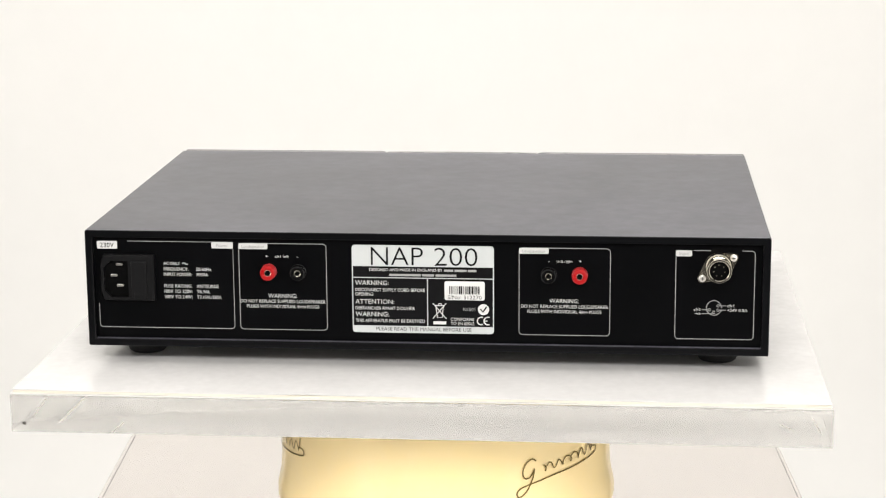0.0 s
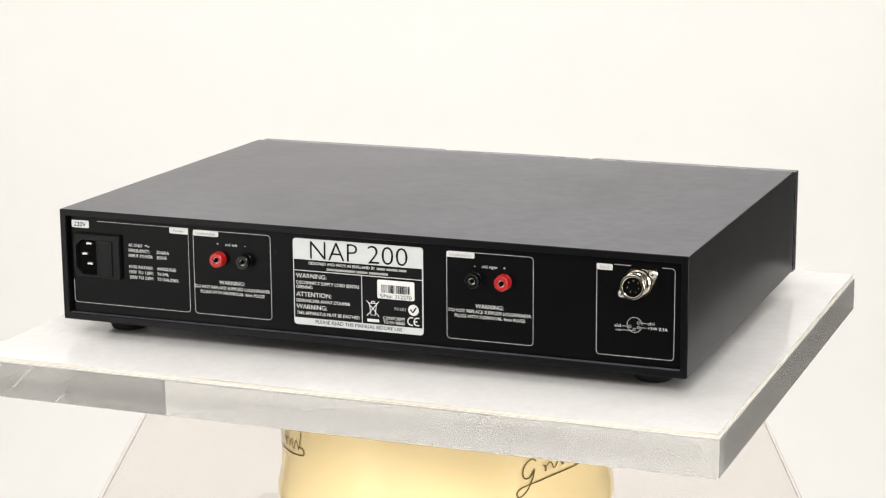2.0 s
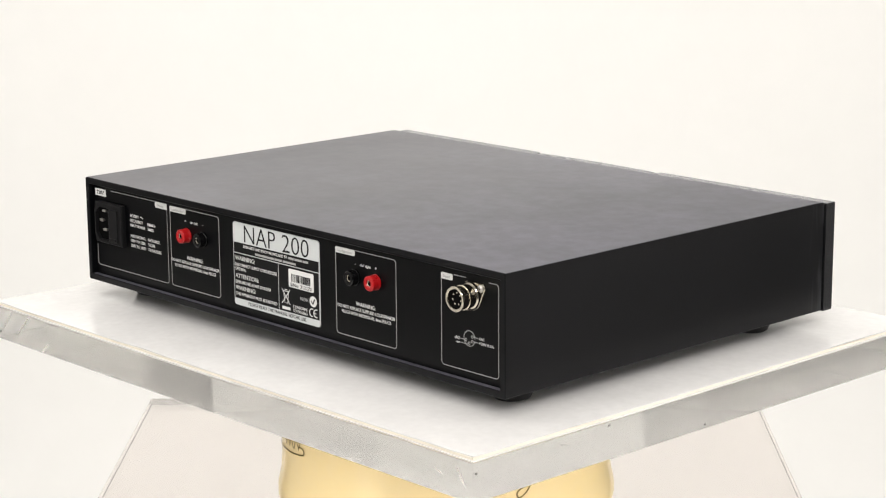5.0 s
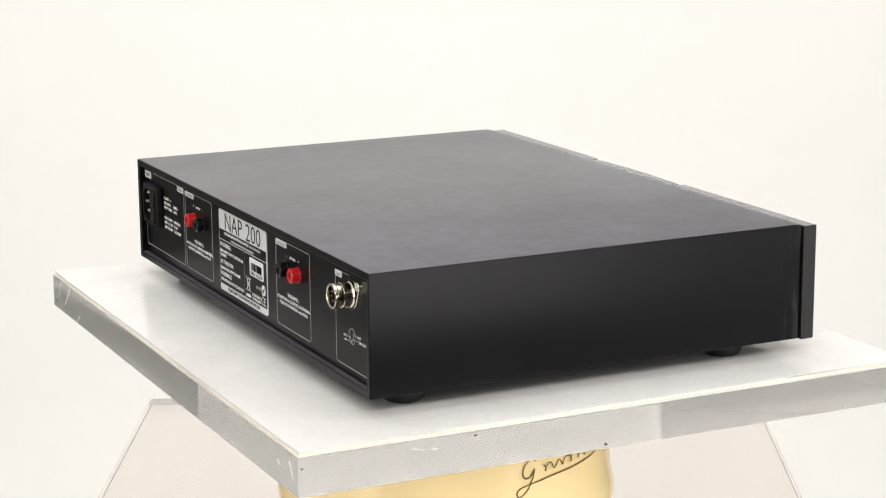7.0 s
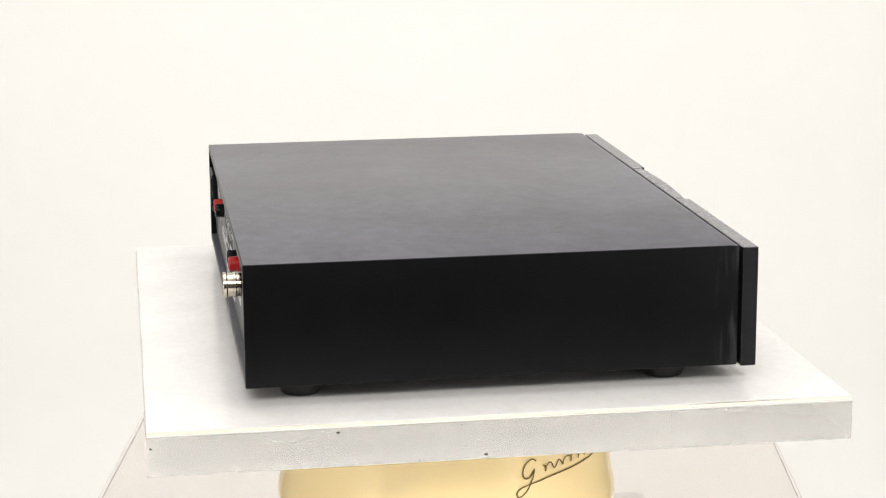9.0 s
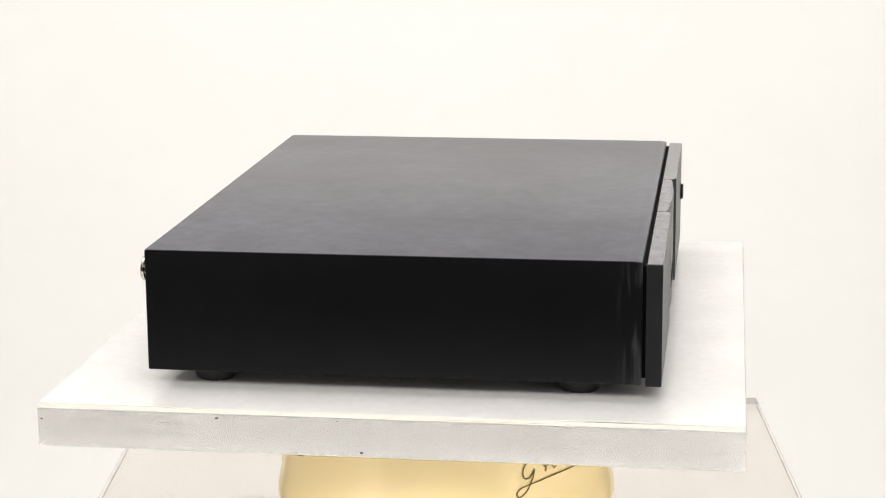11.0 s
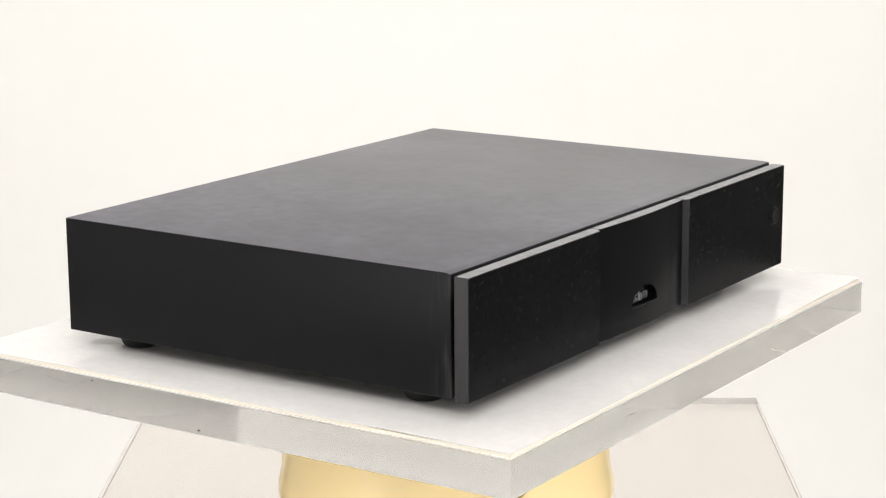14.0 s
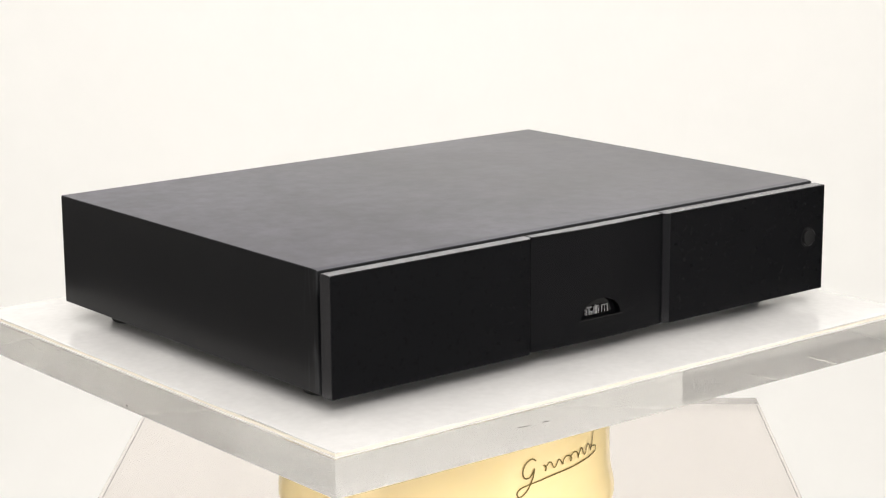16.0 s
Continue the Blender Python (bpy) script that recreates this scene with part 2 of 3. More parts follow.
# ---------- the white tent ----------
def build_tent():
    bm = bmesh.new()
    low, rad = -0.95, 0.35
    prof = [(0.3, low + 0.003), (1.9 - rad, low + 0.003)]
    for i in range(1, 17):
        a = radians(90 * i / 16)
        prof.append((1.9 - rad + rad * math.sin(a), low + 0.003 + rad - rad * math.cos(a)))
    prof.append((1.9, 2.4))
    back = [(y + (0.002 if z > low + 0.2 else 0), z - 0.002) for y, z in prof]
    for side in (prof, back):
        cols = [[bm.verts.new((x, y, z)) for y, z in side] for x in (-1.2, 1.2)]
        for i in range(len(side) - 1):
            bm.faces.new((cols[0][i], cols[1][i], cols[1][i + 1], cols[0][i + 1]))
    ob = smooth(part("backdrop", bm, M_TENT, None), 50)
    tagged(ob, "seamless white backdrop sweep of the studio", "backdrop", kind="structure")
    # Added out-of-view walls, split into pale and dark sections to steer reflections.
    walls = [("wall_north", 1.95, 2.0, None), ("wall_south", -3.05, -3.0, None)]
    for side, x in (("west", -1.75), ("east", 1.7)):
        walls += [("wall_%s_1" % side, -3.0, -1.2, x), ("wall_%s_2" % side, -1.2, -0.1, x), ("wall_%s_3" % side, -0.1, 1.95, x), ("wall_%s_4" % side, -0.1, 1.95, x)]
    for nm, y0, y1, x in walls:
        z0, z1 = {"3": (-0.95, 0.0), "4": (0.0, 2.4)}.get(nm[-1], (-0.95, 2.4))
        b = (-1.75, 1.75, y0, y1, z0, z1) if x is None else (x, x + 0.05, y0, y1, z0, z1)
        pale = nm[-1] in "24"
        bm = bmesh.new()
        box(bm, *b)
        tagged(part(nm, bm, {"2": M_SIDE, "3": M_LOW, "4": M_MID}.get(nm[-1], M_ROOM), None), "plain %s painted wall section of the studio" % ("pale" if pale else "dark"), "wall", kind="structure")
    bm = bmesh.new()
    box(bm, -2.2, 2.2, -3.0, 1.95, -1.0, -0.95)
    tagged(part("floor", bm, M_FLOOR, None), "plain white floor of the studio room", "floor", kind="structure")
    bm = bmesh.new()
    h = FLOOR + 0.95
    lathe(bm, [(0, 0.0), (0.158, 0.0), (0.160, 0.002), (0.160, 0.018), (0.157, 0.021), (0.047, 0.024), (0.045, 0.030), (0.045, h - 0.012), (0.047, h - 0.008), (0.084, h - 0.006), (0.085, h - 0.005), (0.085, h - 0.001), (0.084, h), (0, h)], n=64)
    pedestal = smooth(part("display_pedestal", bm, M_PEDESTAL, None), 40)
    tagged(pedestal, "white painted round pedestal under the clear acrylic base slab", "pedestal")
    pedestal.matrix_basis = pose(0, 0, -0.95)
    bm = bmesh.new()
    box(bm, -2.25, 2.25, -3.05, 1.95, 2.4, 2.45)
    tagged(part("ceiling", bm, M_TENT, None), "plain white ceiling of the studio", "ceiling", kind="structure")


SLAB_TOP, SLAB_THICK = -0.127, 0.0225
FLOOR = SLAB_TOP - SLAB_THICK
build_tent()


# ---------- the fixed stand: lower acrylic slab and gold drum ----------
def build_lower_slab():
    bm = bmesh.new()
    box(bm, -0.25, 0.25, -0.235, 0.235, 0.0005, SLAB_THICK, 0.0003, 1)
    ob = part("acrylic_base_slab", bm, M_ACRYLIC_BASE, None)
    ob.matrix_basis = pose(0.002, -0.015, FLOOR, 0, 0, -1.0)
    ob.visible_shadow = False
    return tagged(ob, "thick clear acrylic base slab under the gold drum", "slab")


def on_drum(phi, z, r):
    return Vector((r * math.sin(phi), -r * math.cos(phi), z))


def build_drum():
    root = new("gold_drum")
    tagged(root, "round golden metal drum with dark script marks, carrying the acrylic platform", "drum")
    root.matrix_basis = pose(0, 0, SLAB_TOP)
    h = -0.0240 - SLAB_TOP
    bm = bmesh.new()
    lathe(bm, [(0, 0.0), (0.1198, 0.0), (0.1207, 0.001), (0.1207, 0.006), (0.1200, 0.010), (0.1188, 0.015), (0.1179, 0.021), (0.1173, 0.030), (0.1171, 0.042), (0.1171, h - 0.001), (0.1162, h), (0, h)], n=128)
    smooth(part("drum_body", bm, M_GOLD, root), 40)
    # script-like mark: loops over a sweeping underline, three times round the drum
    for k in (0, 1, 2):
        turn = radians(-117 * k) if k < 2 else radians(123)
        for name, pts, w in mark_strokes():
            bm = bmesh.new()
            verts = []
            for i, (u, v) in enumerate(pts):
                a, b = pts[max(i - 1, 0)], pts[min(i + 1, len(pts) - 1)]
                d = Vector((b[0] - a[0], b[1] - a[1])).normalized()
                nn = Vector((-d.y, d.x)) * w / 2
                pair = []
                for s in (1, -1):
                    uu, vv = u + s * nn.x, v + s * nn.y
                    pair.append(bm.verts.new(on_drum(uu / 0.1174 + turn, vv - SLAB_TOP, 0.1178)))
                verts.append(pair)
            for p, q in zip(verts, verts[1:]):
                bm.faces.new((p[0], q[0], q[1], p[1]))
            part(name, bm, M_GOLD_DARK, root, "dark painted script stroke")
    return root


def glide(pts, n=8):
    """A smooth curve through points."""
    out = []
    for i in range(len(pts) - 1):
        p = [Vector(pts[min(max(i + k, 0), len(pts) - 1)]) for k in (-1, 0, 1, 2)]
        for j in range(n):
            t = j / n
            out.append(0.5 * (2 * p[1] + (p[2] - p[0]) * t + (2 * p[0] - 5 * p[1] + 4 * p[2] - p[3]) * t * t + (3 * p[1] - p[0] - 3 * p[2] + p[3]) * t ** 3))
    out.append(Vector(pts[-1]))
    return [(v.x, v.y) for v in out]


def mark_strokes():
    """Strokes in arc length along the drum and height: an open loop with a tail that sweeps under a row of humps."""
    mm = 0.001
    tail = [(63.0, -74.6), (59.5, -73.0), (55.2, -75.6), (52.7, -81.0), (54.0, -85.4), (57.5, -85.9), (60.6, -82.6), (61.6, -80.4), (60.6, -86.0), (57.2, -93.0), (53.0, -97.4), (49.6, -98.2), (48.4, -95.6), (50.6, -92.8), (56.0, -91.0),
            (66.0, -89.2), (78.0, -87.3), (100.5, -85.3), (116.0, -83.6), (123.6, -82.2), (125.6, -80.4), (124.4, -78.2), (121.0, -77.4), (118.2, -77.8)]
    out = [("mark_underline", [(u * mm, v * mm) for u, v in glide(tail)], 0.0010)]
    hump = []
    for i in range(121):
        s = i / 120
        u = 67.5 + s * 51.0
        ph = s * 6.5 * 2 * math.pi + 0.6
        hump.append(((u + 2.6 * (0.45 + 0.55 * math.cos(11 * s + 0.4)) * math.sin(ph)) * mm, (-80.9 + 4.0 * s + 2.7 * math.cos(ph) * (1 - 0.15 * math.sin(5 * s))) * mm))
    hump += [((118.9 + 0.4 * k) * mm, (-77.5 + 1.6 * k) * mm) for k in range(1, 8)]
    out.append(("mark_stroke", hump, 0.0009))
    return out


build_lower_slab()
build_drum()

# ---------- the turning platform ----------
PX, PY = 0.2512, 0.2120


def build_platform():
    bm = bmesh.new()
    box(bm, -PX, PX, -PY - 0.002, PY - 0.002, -0.0235, 0.0, 0.0002, 1)
    ob = part("acrylic_platform", bm, M_ACRYLIC, None)
    ob.visible_shadow = False
    tagged(ob, "thick clear acrylic platform, scuffed edges, turning on the drum", "platform")
    back = -PY - 0.0022
    for x, y, z, w, h in ((-0.243, back, -0.018, 0.0012, 0.0010), (-0.2485, back, -0.0205, 0.0006, 0.0004)):
        bm = bmesh.new()
        box(bm, x - w, x + w, y, y + 0.0006, z - h, z + h, 0.0003, 1)
        part("speck", bm, M_SPECK, ob, "dark chip in the edge")
    for y, z, w, h in ((-0.103, -0.0024, 0.0010, 0.0006), (-0.0155, -0.0207, 0.0011, 0.0007), (-0.2115, -0.0065, 0.0008, 0.0006), (-0.055, -0.0222, 0.0007, 0.0003), (-0.030, -0.0018, 0.0006, 0.0003)):
        bm = bmesh.new()
        box(bm, PX - 0.0004, PX + 0.0002, y - w, y + w, z - h, z + h, 0.0003, 1)
        part("speck", bm, M_SPECK, ob, "dark chip in the edge")
    for k, (y0, z0, y1, z1) in enumerate(((-0.146, -0.0042, -0.134, -0.0068), (-0.132, -0.0070, -0.126, -0.0066))):
        bm = bmesh.new()
        d = Vector((y1 - y0, z1 - z0)).normalized()
        vs = [bm.verts.new((PX + 0.00015, y, z)) for y, z in ((y0, z0), (y0 + 0.4 * (y1 - y0), z0 + 0.45 * (z1 - z0) + 0.0002), (y1, z1), (y0 + 0.4 * (y1 - y0), z0 + 0.45 * (z1 - z0) - 0.0002))]
        bm.faces.new(vs)
        part("scratch", bm, M_TAPE, ob, "fine scratch")
    for x0, z0, x1, z1 in ((0.119, -0.0088, 0.104, -0.0098), (0.098, -0.0094, 0.090, -0.0100)):
        bm = bmesh.new()
        yf = PY - 0.0018
        bm.faces.new([bm.verts.new((x, yf, z)) for x, z in ((x0, z0), ((x0 + x1) / 2, (z0 + z1) / 2 + 0.0003), (x1, z1), ((x0 + x1) / 2, (z0 + z1) / 2 - 0.0003))])
        part("scratch", bm, M_SPECK, ob, "dark scratch")
    # slanting rub marks on the rear and front edges
    for face, x0, z0, x1, z1, w in ((back, -0.2277, -0.0012, -0.2373, -0.0141, 0.0005), (back, -0.2039, -0.0010, -0.2205, -0.0168, 0.0008), (back, -0.1799, -0.0160, -0.1881, -0.0230, 0.0006), (back, 0.2385, -0.0050, 0.2440, -0.0140, 0.0004), (back, 0.2200, -0.0095, 0.2260, -0.0118, 0.0005), (PY - 0.0019, -0.0888, -0.0145, -0.1138, -0.0224, 0.0004), (PY - 0.0019, -0.1450, -0.0128, -0.1748, -0.0228, 0.0004)):
        bm = bmesh.new()
        ribbon(bm, [(x0 + (x1 - x0) * i / 8, z0 + (z1 - z0) * i / 8 + 0.0003 * math.sin(1.7 * i)) for i in range(9)], w, face, 0.0002)
        part("rub_mark", bm, M_RUB, ob, "pale slanting rub mark")
    return ob


def sheet(name, label, inset, z0, lift, seed, thick, mat, rise=0.0):
    """A paper sheet with a slightly uneven outline whose rim lifts off the slab here and there."""
    bm = bmesh.new()
    nx, ny = 72, 60
    top, bot = {}, {}
    for i in range(nx + 1):
        for j in range(ny + 1):
            u, v = 2 * i / nx - 1, 2 * j / ny - 1
            e = max(abs(u), abs(v)) ** 14
            wob = noise.noise(Vector((u * 2.1 + seed, v * 2.1, seed)))
            wob2 = noise.noise(Vector((u * 9 + seed, v * 9, 3 + seed)))
            x = u * (PX - inset - 0.0012 * abs(wob) * e)
            y = v * (PY - inset - 0.0012 * abs(wob) * e) - 0.002
            z = z0 + lift * e * (0.1 + 1.1 * wob + 0.3 * wob2) + 0.00012 * (wob2 + 0.4) * (1 - e) + rise * (1 - max(abs(u), abs(v)) ** 6)
            top[i, j] = bm.verts.new((x, y, z + thick))
            bot[i, j] = bm.verts.new((x, y, z))
    for i in range(nx):
        for j in range(ny):
            bm.faces.new((top[i, j], top[i + 1, j], top[i + 1, j + 1], top[i, j + 1]))
            bm.faces.new((bot[i, j], bot[i, j + 1], bot[i + 1, j + 1], bot[i + 1, j]))
    for i in range(nx):
        for j in (0, ny):
            bm.faces.new((top[i, j], bot[i, j], bot[i + 1, j], top[i + 1, j]))
    for j in range(ny):
        for i in (0, nx):
            bm.faces.new((top[i, j], top[i, j + 1], bot[i, j + 1], bot[i, j]))
    ob = smooth(part(name, bm, mat, None), 50)
    return tagged(ob, label, "paper sheet" if mat is M_PAPER else "board")


platform = build_platform()
paper_under = sheet("paper_sheet", "white paper underlay sheet lying flat on the acrylic platform", 0.0003, 0.0002, 0.0, 4.0, 0.0007, M_PAPER)
board = sheet("backing_board", "thin cream backing board between two paper sheets", 0.0013, 0.0010, 0.0001, 2.0, 0.0016, M_BOARD)
paper_top = sheet("paper_sheet", "glossy white paper cover sheet with wavy rim under the amplifier", 0.0010, 0.0027, 0.0009, 9.0, 0.0006, M_PAPER, 0.0016)

# ---------- the amplifier ----------
HW = 0.216
REAR, DEPTH, FRONT = -0.1541, 0.1476, 0.1596
Z0, Z1 = 0.0162, 0.0917
PANEL = REAR + 0.0042


def build_case(amp):
    def ring(x, z0, z1, r, y):
        return [(px, y, pz) for px, pz in rounded(-x, x, z0, z1, r, 3)]
    w = 0.0046
    b = 0.0005
    loops = [
        ring(HW - w, Z0 + w, Z1 - w, 0.0006, REAR + 0.012), ring(HW - w, Z0 + w, Z1 - w, 0.0006, REAR + b),
        ring(HW - w + b, Z0 + w - b, Z1 - w + b, 0.0008, REAR), ring(HW - b, Z0 + b, Z1 - b, 0.0008, REAR),
        ring(HW, Z0, Z1, 0.0010, REAR + b), ring(HW, Z0, Z1, 0.0010, DEPTH - b),
        ring(HW - b, Z0 + b, Z1 - b, 0.0008, DEPTH), ring(HW - w, Z0 + w, Z1 - w, 0.0006, DEPTH), ring(HW - w, Z0 + w, Z1 - w, 0.0006, DEPTH - 0.01)]
    # the top sheet rolls down slightly towards the front edge
    roll = []
    for k in range(1, 7):
        d = 0.006 * k / 6
        roll.append([(px, DEPTH - 0.0065 + d, pz - (0.0006 * (k / 6) ** 2 if pz > 0.06 else 0)) for px, _, pz in loops[5]])
    drop = [[(px, y, pz - (0.0006 if pz > 0.06 else 0)) for px, y, pz in lp] for lp in loops[6:]]
    loops = loops[:5] + [ring(HW, Z0, Z1, 0.0010, DEPTH - 0.0065)] + roll + drop
    bm = bmesh.new()
    loft(bm, loops)
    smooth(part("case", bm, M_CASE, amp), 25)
    bm = bmesh.new()
    box(bm, -HW + w - 0.001, HW - w + 0.001, DEPTH - 0.006, DEPTH + 0.0024, Z0 + w - 0.001, Z1 - w + 0.001)
    part("front_bulkhead", bm, M_HOLE, amp)


def carve(ob, bm):
    """Cut the closed shape bm out of a mesh."""
    bmesh.ops.recalc_face_normals(bm, faces=bm.faces)
    me = bpy.data.meshes.new("cut")
    bm.to_mesh(me)
    bm.free()
    tool = new("cut", me)
    mod = ob.modifiers.new("cut", "BOOLEAN")
    mod.operation, mod.object, mod.solver = "DIFFERENCE", tool, "EXACT"
    bpy.context.view_layer.update()
    done = bpy.data.meshes.new_from_object(ob.evaluated_get(bpy.context.evaluated_depsgraph_get()))
    ob.modifiers.clear()
    done.name = ob.data.name
    ob.data = done
    bpy.data.objects.remove(tool)
    bpy.data.meshes.remove(me)


def build_fascia(amp):
    y0 = DEPTH + 0.0023
    zb, zt = 0.0153, 0.0901
    e = 0.0004

    def prism(outline, mat, name):
        loops = []
        c = Vector((sum(p[0] for p in outline) / len(outline), sum(p[1] for p in outline) / len(outline)))
        for z, k in ((zb, e), (zb + e, 0), (zt - e, 0), (zt, e)):
            lp = []
            for x, y in outline:
                d = Vector((x, y)) - c
                lp.append((x - k * (1 if d.x > 0 else -1), y - k * (1 if d.y > 0 else -1), z))
            loops.append(lp)
        bm = bmesh.new()
        loft(bm, loops, (True, True))
        ob = part(name, bm, mat, amp)
        ob.data.materials.append(M_EDGE)
        # All faces but the front take the brightened copy.
        for poly in ob.data.polygons:
            if poly.normal.y < 0.85:
                poly.material_index = 1
        return ob

    g = 0.0585
    for s in (1, -1):
        prism([(s * g, y0), (s * HW, y0), (s * HW, FRONT - 0.0003), (s * (HW - 0.0003), FRONT), (s * (g + 0.0035), FRONT), (s * g, FRONT - 0.0035)], M_ANOD, "side_fascia")
    n = 24
    arcp = [(g - 0.0007 - 2 * (g - 0.0007) * i / n, FRONT - 0.0004 - 0.0034 * (1 - 2 * i / n) ** 2) for i in range(n + 1)]
    centre = prism([(-g + 0.0007, y0), (g - 0.0007, y0)] + arcp, M_CENTRE, "centre_fascia")
    # half-round window with plain chrome shapes
    fy = FRONT - 0.0004
    dome = [(-0.0175, 0.0302)] + arc(0, 0.0302, 0.0175, 180, 0, 20)[1:-1] + [(0.0175, 0.0302)]
    dome = [(x, 0.0302 + (z - 0.0302) * 0.72) for x, z in dome]
    bm = bmesh.new()
    plate(bm, dome, fy - 0.0052, fy + 0.004)
    carve(centre, bm)
    back = fy - 0.0050
    bm = bmesh.new()
    plate(bm, [(x * 0.995, 0.0303 + (z - 0.0302) * 0.99) for x, z in dome], back - 0.0001, back + 0.0004)
    badge = part("badge_window", bm, M_GLASSBLACK, amp, "glossy black half-round badge recess")
    bm = bmesh.new()
    ribbon(bm, [(x * 0.985, z - 0.0001) for x, z in dome[1:-1]], 0.0004, fy - 0.0006, 0.0003)
    part("badge_rim", bm, M_GLOSS, badge)
    bm = bmesh.new()
    box(bm, -0.0195, 0.0195, fy - 0.0008, fy + 0.0003, 0.0293, 0.0301, 0.0002, 1)
    part("badge_ledge", bm, M_GLOSS, badge)
    for x, w, h in ((0.0098, 0.0006, 0.0050), (0.0072, 0.0004, 0.0054), (0.0052, 0.0009, 0.0022), (0.0030, 0.0005, 0.0054), (0.0010, 0.0010, 0.0058), (-0.0012, 0.0004, 0.0054), (-0.0038, 0.0005, 0.0056), (-0.0064, 0.0004, 0.0052), (-0.0090, 0.0005, 0.0050)):
        bm = bmesh.new()
        box(bm, x - w, x + w, back + 0.0002, back + 0.0017, 0.0316, 0.0316 + h, 0.0003, 2)
        part("badge_bar", bm, M_CHROME, badge, "chrome bar")
    for x0, x1 in ((0.0046, 0.0102), (-0.0016, 0.0034), (-0.0094, -0.0036)):
        bm = bmesh.new()
        box(bm, x0, x1, back + 0.0002, back + 0.0015, 0.0360, 0.0369, 0.0003, 2)
        part("badge_bar", bm, M_CHROME, badge, "chrome bar")
    smooth(centre, 30)
    bm = bmesh.new()
    lathe(bm, [(0, FRONT - 0.001), (0.0072, FRONT - 0.001), (0.0072, FRONT + 0.0003), (0.0060, FRONT + 0.0003), (0.0060, FRONT + 0.0016), (0.0054, FRONT + 0.0021), (0, FRONT + 0.0019)], "y", (-0.1995, 0, 0.0545), 36)
    smooth(part("power_button", bm, M_PLASTIC, amp, "round black push button"), 40)


def build_feet(amp):
    for x in (-0.186, 0.186):
        for y in (-0.119, 0.109):
            bm = bmesh.new()
            lathe(bm, [(0, 0.0045), (0.0105, 0.0045), (0.0120, 0.0056), (0.0146, 0.0120), (0.0148, Z0 + 0.001), (0, Z0 + 0.001)], "z", (x, y, 0), 36)
            smooth(part("foot", bm, M_RUBBER, amp, "round black rubber foot"), 40)


def frame_line(pts, parent):
    bm = bmesh.new()
    ribbon(bm, pts, 0.00044, PANEL - 0.00014)
    return part("printed_outline", bm, M_GREYPRINT, parent)


def tab(x0, x1, z0, z1, words, parent, mat=None):
    bm = bmesh.new()
    plate(bm, rounded(x0, x1, z0, z1, 0.0008, 3), PANEL - 0.0003, PANEL)
    part("printed_tab", bm, mat or M_TAB, parent)
    lettering(words, (x0 + x1) / 2, (z0 + z1) / 2 - 0.001, 0.0019, PANEL - 0.0003, M_GREYPRINT, parent, align="CENTER")


def speaker_socket(amp, x, z, mat, label):
    y = PANEL
    bm = bmesh.new()
    lathe(bm, [(0.0, y - 0.003), (0.0021, y - 0.003), (0.0021, y - 0.0058), (0.0025, y - 0.0063), (0.0041, y - 0.0063), (0.0048, y - 0.0057), (0.0048, y - 0.0012), (0.0051, y - 0.0010), (0.0051, y + 0.0005), (0, y + 0.0005)], "y", (x, 0, z), 32)
    sock = smooth(part("speaker_socket", bm, mat, amp, label), 35)
    bm = bmesh.new()
    lathe(bm, [(0.0017, y - 0.003), (0.0017, y - 0.0050), (0.0020, y - 0.0051), (0.0020, y - 0.003)], "y", (x, 0, z), 24)
    part("contact_tube", bm, M_NICKEL, sock)
    bm = bmesh.new()
    lathe(bm, [(0, y - 0.0042), (0.0016, y - 0.0042), (0.0016, y - 0.0031), (0, y - 0.0031)], "y", (x, 0, z), 20)
    part("socket_bore", bm, M_HOLE, sock)
    return sock


